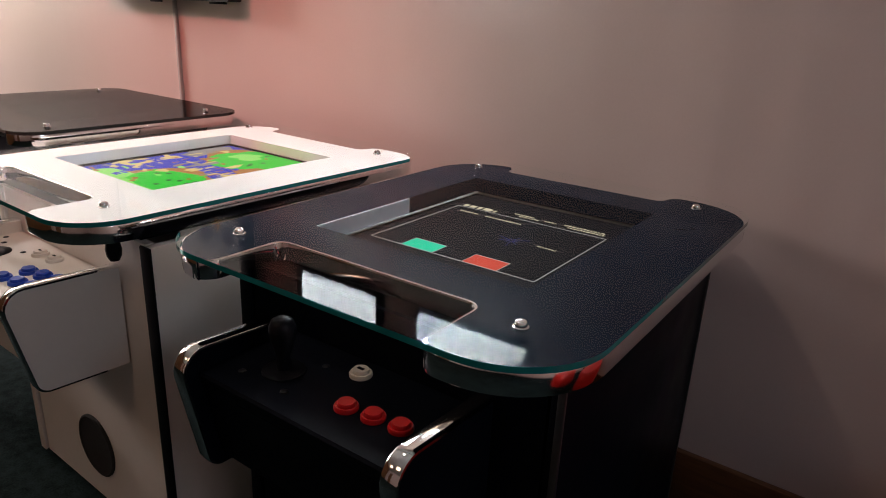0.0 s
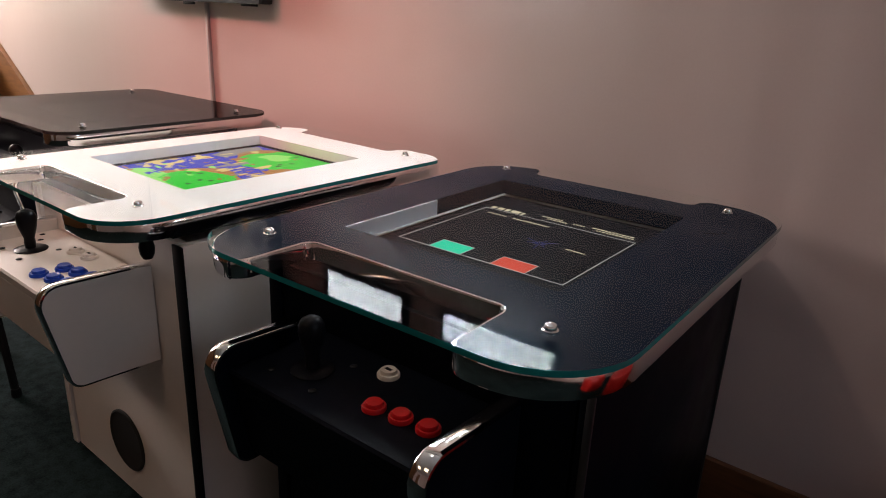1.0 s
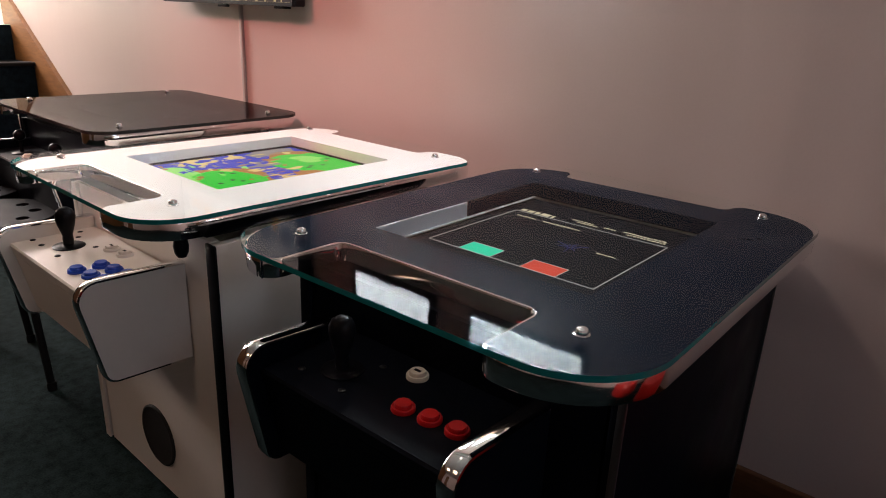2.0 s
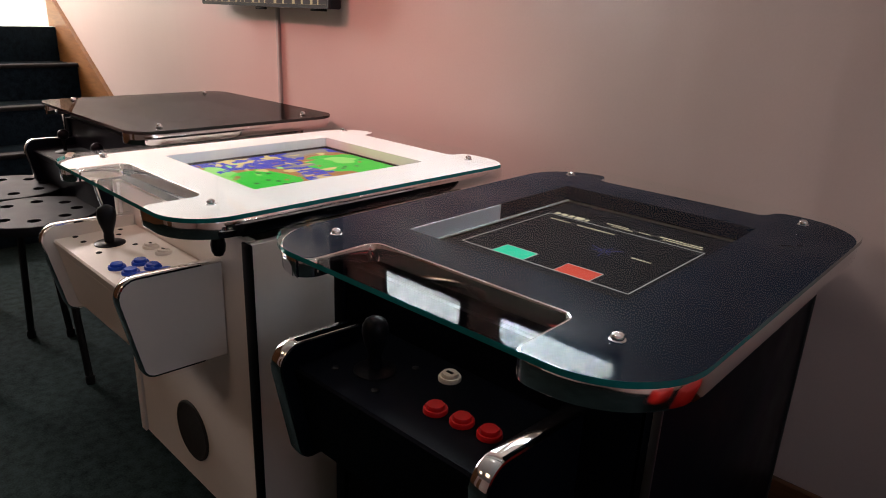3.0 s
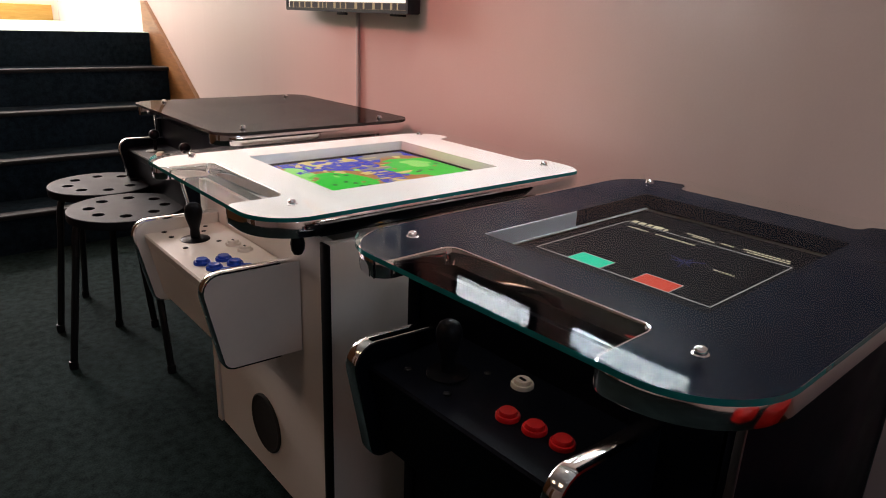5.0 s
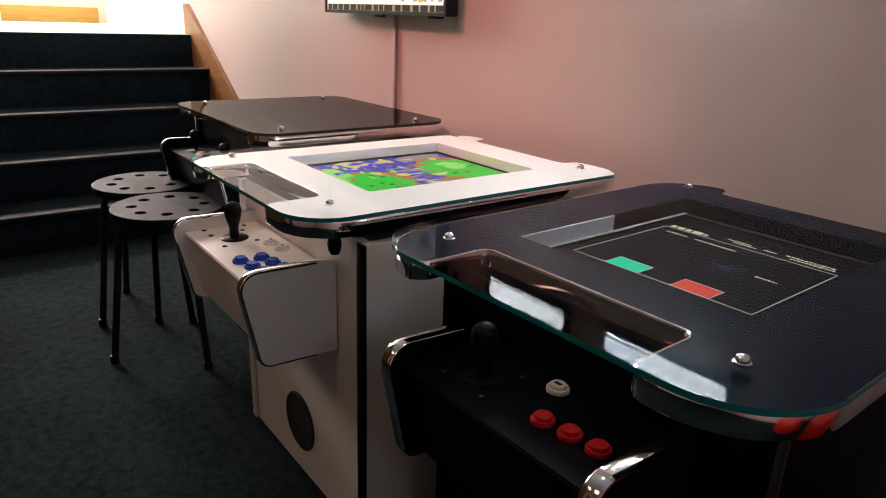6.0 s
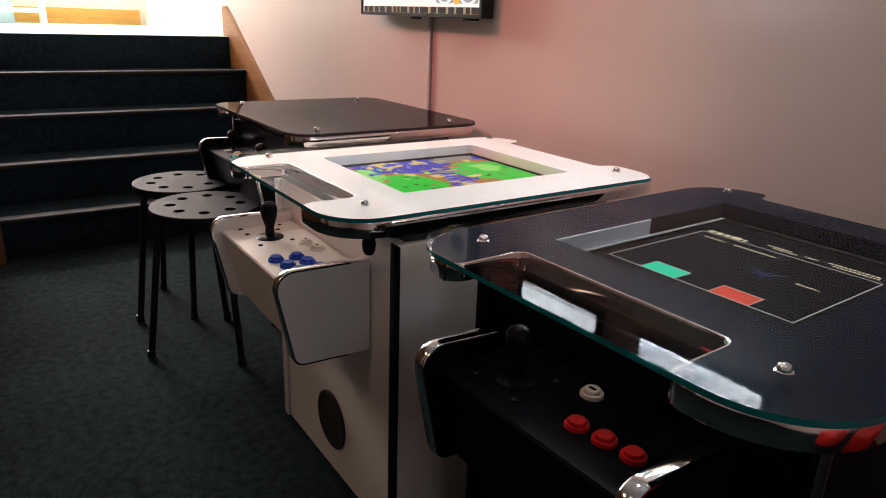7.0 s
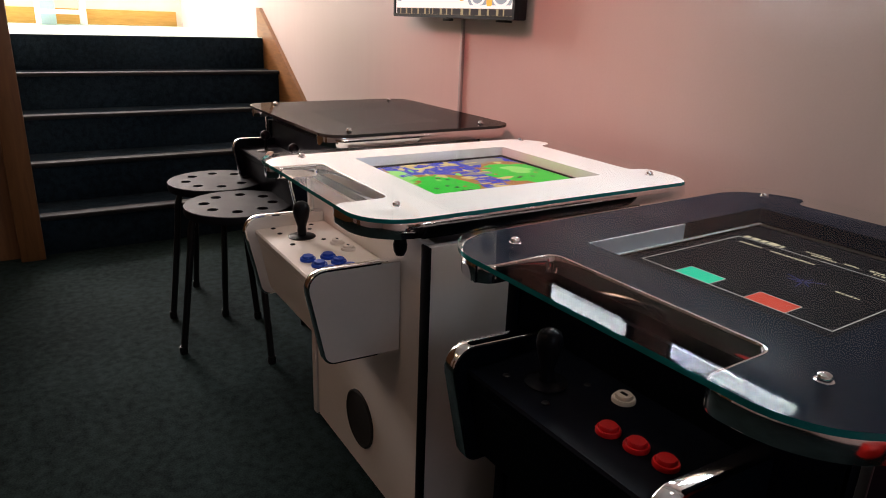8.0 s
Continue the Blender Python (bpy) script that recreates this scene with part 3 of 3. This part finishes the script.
bars(-0.179, -0.101, 0.1755, 0.017, 0.022, 0.005, TEXT_GLOW)
bars(-0.163, -0.119, 0.1395, 0.0055, 0.008, 0.0022, TEXT_GLOW)
bars(-0.101, -0.019, 0.1385, 0.0055, 0.008, 0.0022, TEXT_GLOW)
bars(-0.067, -0.021, 0.1965, 0.0055, 0.008, 0.0022, TEXT_GLOW)
bars(-0.051, -0.007, 0.1865, 0.0055, 0.008, 0.0022, TEXT_GLOW)
bars(0.005, 0.029, 0.1915, 0.0055, 0.008, 0.0022, TEXT_GLOW)
bars(0.045, 0.129, 0.1955, 0.0060, 0.009, 0.0025, TEXT_GLOW)
bars(0.057, 0.133, 0.1845, 0.0060, 0.009, 0.0025, TEXT_GLOW)
bars(0.067, 0.103, 0.0445, 0.0055, 0.009, 0.0025, TEXT_GLOW)
for a in range(9):
    t0 = a * 0.7
    p0 = Vector((0.017, 0.0425))
    dvec = Vector((math.cos(t0), math.sin(t0)))
    nvec = Vector((-dvec.y, dvec.x)) * 0.0007
    ln = 0.012 + 0.011 * ((a * 5) % 3)
    flat(bs, "burst_line", [p0 + dvec * .004 - nvec, p0 + dvec * ln - nvec, p0 + dvec * ln + nvec, p0 + dvec * .004 + nvec], INDIGO_GLOW, SZ)

ws = screen_of(white, (-0.233, 0.168, -0.206, 0.262), LIFT)
SZ += LIFT
mx0, mx1, my0, my1 = -0.219, 0.156, -0.196, 0.250
flat(ws, "map_ground", quad(mx0, mx1, my0, my1), MAP_BLUE, SZ - 0.0004, "glowing blue map picture")


def patch(u, v, ru, rv, m, seed, dz, rough=0.22):
    W_, D_ = mx1 - mx0, my1 - my0
    pts = blob(mx0 + u * W_, my0 + v * D_, ru * W_, rv * D_, seed, rough=rough)
    pts = [(min(max(x, mx0), mx1), min(max(y, my0), my1)) for x, y in pts]
    flat(ws, "map_patch", pts, m, SZ + dz)


for k, (u, v, ru, rv, m) in enumerate((
        (0.66, 0.20, 0.42, 0.24, MAP_ORANGE), (0.55, 0.84, 0.42, 0.26, MAP_ORANGE), (0.07, 0.80, 0.10, 0.17, MAP_GREY), (0.06, 0.36, 0.09, 0.10, MAP_SAND), (0.98, 0.55, 0.10, 0.10, MAP_ORANGE))):
    patch(u, v, ru, rv, m, 10 + k, 0.0)
for k, (u, v, ru, rv, m) in enumerate((
        (0.70, 0.19, 0.36, 0.20, MAP_GREEN), (0.56, 0.85, 0.36, 0.22, MAP_GREEN), (0.30, 0.12, 0.20, 0.09, MAP_LIME), (0.07, 0.36, 0.045, 0.05, MAP_BLUE))):
    patch(u, v, ru, rv, m, 30 + k, 0.0005)
for k, (u, v, ru, rv, m) in enumerate((
        (0.55, 0.07, 0.40, 0.045, MAP_LIME), (0.42, 0.86, 0.10, 0.09, MAP_LIME), (0.10, 0.55, 0.05, 0.05, MAP_SAND), (0.03, 0.30, 0.04, 0.05, MAP_SAND), (0.42, 0.57, 0.035, 0.10, MAP_GREY),
        (0.50, 0.47, 0.03, 0.05, MAP_SAND), (0.78, 0.52, 0.035, 0.05, MAP_SAND), (0.30, 0.68, 0.03, 0.05, MAP_ORANGE), (0.60, 0.66, 0.03, 0.05, MAP_SAND), (0.90, 0.63, 0.03, 0.06, MAP_SAND))):
    patch(u, v, ru, rv, m, 50 + k, 0.0010, 0.35)
rnd = random.Random(21)
for k in range(46):
    # ragged shore along the two islands
    a = rnd.uniform(0, 6.283)
    cu, cv, ru, rv = rnd.choice(((0.68, 0.19, 0.39, 0.22), (0.56, 0.85, 0.39, 0.235)))
    u, v = cu + ru * math.cos(a), cv + rv * math.sin(a)
    if 0.02 < u < 0.98 and 0.02 < v < 0.98:
        patch(u, v, rnd.uniform(0.012, 0.04), rnd.uniform(0.010, 0.03), rnd.choice((MAP_ORANGE, MAP_SAND, MAP_ORANGE, MAP_GREEN, MAP_BLUE)), 200 + k, 0.0006 + 0.00001 * k, 0.4)
for k in range(26):
    u, v = rnd.uniform(0.04, 0.5), rnd.uniform(0.10, 0.66)
    patch(u, v, rnd.uniform(0.012, 0.045), rnd.uniform(0.008, 0.022), rnd.choice((MAP_SAND, MAP_GREY, MAP_ORANGE, MAP_BLUE, MAP_LIME)), 300 + k, 0.0012 + 0.00001 * k, 0.4)
rnd = random.Random(9)
for k in range(22):
    u, v = rnd.uniform(0.45, 0.95), rnd.choice((rnd.uniform(0.05, 0.36), rnd.uniform(0.70, 0.98)))
    patch(u, v, 0.016, 0.014, rnd.choice((MAP_DARK, MAP_DARK, MAP_ORANGE)), 80 + k, 0.0015)
for k in range(34):
    x, y = mx0 + rnd.uniform(0.1, 0.9) * (mx1 - mx0), my0 + rnd.uniform(0.42, 0.66) * (my1 - my0)
    flat(ws, "map_bar", quad(x, x + rnd.uniform(0.004, 0.010), y, y + rnd.uniform(0.015, 0.04)), rnd.choice((MAP_GREY, MAP_SAND, MAP_ORANGE)), SZ + 0.0018)

# ------------------------------------------------------------------ stools


def stool(m, label):
    s = thing("stool", m, label, "stool", "round black stools")
    r = 0.168
    disc = [Vector((r * math.cos(a), r * math.sin(a))) for a in [2 * math.pi * i / 56 for i in range(56)]]
    holes = []
    for k in range(8):
        a = 2 * math.pi * (k + 0.5) / 8
        cx, cy = 0.108 * math.cos(a), 0.108 * math.sin(a)
        holes.append([(cx + 0.0175 * math.cos(-2 * math.pi * i / 16), cy + 0.0175 * math.sin(-2 * math.pi * i / 16)) for i in range(16)])
    seat = part("seat", plate(disc, 0.477, 0.490, holes), STOOL_BLACK, s, "round black plastic seat with eight holes")
    part("rim", band(disc, 0.463, 0.4897, 0.004), STOOL_BLACK, seat)
    for k in range(4):
        a = math.pi / 2 * k
        ca, sa = math.cos(a), math.sin(a)
        pts = [(0.05, 0.469), (0.110, 0.469), (0.138, 0.463), (0.153, 0.447), (0.160, 0.42), (0.166, 0.36), (0.193, 0.17), (0.216, 0.012)]
        leg = part("leg", tube([(ca * p, sa * p, z) for p, z in pts], 0.011), STEEL_BLACK, s)
        part("foot", turned([(0.013, 0), (0.014, 0.012), (0.0125, 0.026)], 14, at=(ca * 0.217, sa * 0.217, 0)), STEEL_BLACK, leg)
    return s


first = stool(pose(-2.174, 0.5635, 0, 0, 0, 4.3), "round black perforated stool beside the smoked cabinet")
tagged(copy_thing(first, pose(-2.525, 0.583, 0, 0, 0, 17)), "round black perforated stool before the staircase")

# ------------------------------------------------------------------ television
tv = thing("television", pose(-2.2225, WALL_Y, 1.088), "wall mounted flat black television showing a bright picture", "television")
TW, TH = 0.812, 0.47
part("bracket", box(-0.12, 0.12, -0.025, -0.001, 0.12, 0.36, 0.003), STEEL_BLACK, tv)
part("casing", box(-TW / 2, TW / 2, -0.066, -0.0255, 0, TH, 0.006), CASE, tv)
part("bezel", plate(rounded([(-TW / 2, 0, .006), (TW / 2, 0, .006), (TW / 2, TH, .006), (-TW / 2, TH, .006)], 3), 0.0665, 0.078, [[(-TW / 2 + .012, .011), (TW / 2 - .012, .011), (TW / 2 - .012, TH - .012), (-TW / 2 + .012, TH - .012)]]), CASE, tv, "glossy black bezel").matrix_basis = pose(0, 0, 0, 90, 0, 0)
screen = part("screen", box(-TW / 2 + .010, TW / 2 - .010, -0.0715, -0.0668, 0.012, TH - .010), TV_WHITE, tv, "bright picture on the screen")
part("logo_tab", box(-0.03, 0.03, -0.074, -0.062, -0.010, -0.0005, 0.003), PLASTIC, tv)
part("foot_mount", box(0.30, 0.35, -0.072, -0.040, -0.008, -0.0005, 0.002), PLASTIC, tv)

conduit = tagged(part("cable_trunking", box(-2.221, -2.205, WALL_Y - 0.012, WALL_Y - 0.0005, 0.150, 1.086, 0.003), CABLE_MAT), "thin grey vertical cable trunking on the wall", "cable trunking")

# picture on the television: pale ground, reels and a strip of dark and tan blocks
def tv_flat(name, pts, m, dz=0.0):
    ob = part(name, plate(pts, 0.0716 + dz, 0.0720 + dz), m, screen)
    ob.matrix_basis = pose(0, 0, 0, 90, 0, 0)


for cx, r in ((0.19, 0.055), (0.325, 0.058)):
    for rad, m, dz in ((r * 1.25, TV_GREY, 0), (r, TV_WHITE, 0.0005), (r * 0.82, TV_GREY, 0.001), (r * 0.5, TV_SLATE, 0.0015)):
        tv_flat("reel", [(min(cx + rad * math.cos(a * .25), 0.385), max(0.095 + rad * math.sin(a * .25), 0.045)) for a in range(25)], m, dz)
for cx, cy in ((0.095, 0.075), (0.262, 0.058)):
    tv_flat("lamp_button", rounded([(cx - .016, cy - .016, .008), (cx + .016, cy - .016, .008), (cx + .016, cy + .022, .008), (cx - .016, cy + .022, .008)], 4), TV_ORANGE, 0.002)
tv_flat("orange_bar", [(-0.32, 0.085), (-0.17, 0.098), (-0.17, 0.125), (-0.32, 0.112)], TV_ORANGE)
tv_flat("grey_bar", quad(-0.385, -0.35, 0.06, 0.14), TV_GREY)
tv_flat("dark_strip", quad(-0.387, 0.387, 0.0115, 0.034), TV_BROWN)
rnd = random.Random(3)
x = -0.385
while x < 0.37:
    k = rnd.uniform(0.025, 0.07)
    tv_flat("dark_block", quad(x, min(x + k * 0.75, 0.387), 0.012, 0.033), TV_DARK, 0.0005)
    x += k

# ------------------------------------------------------------------ lit panels on the wall above the tables
lit = thing("light_panel", pose(-1.42, WALL_Y, 1.238), "flat white lit panel in a black frame on the wall", "light panel")
part("frame", plate(quad(-0.185, 0.185, -0.015, 0.215), 0.001, 0.022, [quad(-0.170, 0.170, 0.0, 0.200)]), PLASTIC, lit).matrix_basis = pose(0, 0, 0, 90, 0, 0)
part("diffuser", box(-0.169, 0.169, -0.016, -0.001, 0.001, 0.199), PANEL_GLOW, lit, "glowing white diffuser")
lou = thing("louvre_light", pose(-0.905, WALL_Y, 1.240), "white slatted louvre light in a black frame on the wall", "wall light")
part("backing", box(-0.200, 0.200, -0.008, -0.001, -0.015, 0.215), PLASTIC, lou)
for k in range(6):
    part("slat", box(-0.185, 0.185, -0.016, -0.013, 0.004 + 0.0335 * k, 0.0125 + 0.0335 * k, 0.0006), SLAT_GLOW, lou, "glowing white slat")

# ------------------------------------------------------------------ upper landing
bench = thing("side_table", pose(-6.72, 0.43, TOP_Z), "low white metal framed side table on the landing", "table")
for x in (-0.15, 0.15):
    for y in (-0.165, 0.165):
        part("leg", box(x - .014, x + .014, y - .014, y + .014, 0, 0.46, 0.003), WHITE_METAL, bench)
for x in (-0.15, 0.15):
    part("rail", box(x - .010, x + .010, -0.150, 0.150, 0.085, 0.120, 0.003), WHITE_METAL, bench)
part("tabletop", box(-0.18, 0.18, -0.20, 0.20, 0.4605, 0.485, 0.004), WHITE_METAL, bench)
carton = tagged(part("box", box(-0.08, 0.08, -0.07, 0.07, 0, 0.26, 0.004), PALE_BLUE), "pale blue cardboard box under the side table", "box")
carton.matrix_basis = pose(-6.72, 0.32, TOP_Z + 0.001)

# unseen red pouffes added right of the black cabinet, for red reflections in chrome
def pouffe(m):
    p = thing("pouffe", m, "unseen round red padded pouffe added for red in the chrome", "pouffe", "red pouffes")
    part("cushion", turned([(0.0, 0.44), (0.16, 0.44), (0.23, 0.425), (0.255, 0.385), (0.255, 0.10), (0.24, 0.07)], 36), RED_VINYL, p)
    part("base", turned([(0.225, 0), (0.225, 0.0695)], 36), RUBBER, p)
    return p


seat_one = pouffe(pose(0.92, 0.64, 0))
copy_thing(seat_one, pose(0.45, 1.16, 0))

# wooden door in the wall behind
door = tagged(thing("door_1", pose(-2.2, SOUTH, 0), "closed brown varnished wooden door", "door"), kind="structure")
part("leaf", box(-0.40, 0.40, 0.002, 0.042, 0.005, 2.03, 0.003), OAK, door)
for x in (-0.2, 0.2):
    for z0, z1 in ((0.15, 0.85), (1.0, 1.88)):
        part("panel", box(x - 0.14, x + 0.14, 0.0425, 0.052, z0, z1, 0.004), OAK, door)
part("handle", turned([(0.026, 0), (0.026, 0.006), (0.010, 0.010), (0.010, 0.04), (0.024, 0.048), (0.026, 0.06), (0.018, 0.07), (0, 0.072)], 20), CHROME, door, "chrome door knob").matrix_basis = pose(0.34, 0.0425, 1.0, -90, 0, 0)
for nm, b in (("jamb", (-0.47, -0.405, 0.001, 0.05, 0, 2.10)), ("jamb", (0.405, 0.47, 0.001, 0.05, 0, 2.10)), ("head", (-0.404, 0.404, 0.001, 0.05, 2.035, 2.10))):
    part(nm, box(*b, 0.003), WHITE_METAL, door, "white painted door frame")

# bright corner strip between the panel and the top of the smoked cabinet
part("corner_strip", box(-0.375, -0.363, -0.2785, -0.2715, 0.63, 0.700, 0.002), CHROME, smoked, "chrome corner strip")

# unseen ceiling rings, added where the two fill spots stand
for x, y in ((-1.9, -0.5), (-1.15, 0.75)):
    can = thing("added_spot_housing", pose(x, y, CEIL), "unseen white spotlight ring added for a fill spot", "spotlight", "ceiling spotlights")
    part("ring", turned([(0.075, -0.001), (0.075, -0.008), (0.060, -0.012), (0.056, -0.004), (0.056, -0.001)], 28), WHITE_METAL, can)
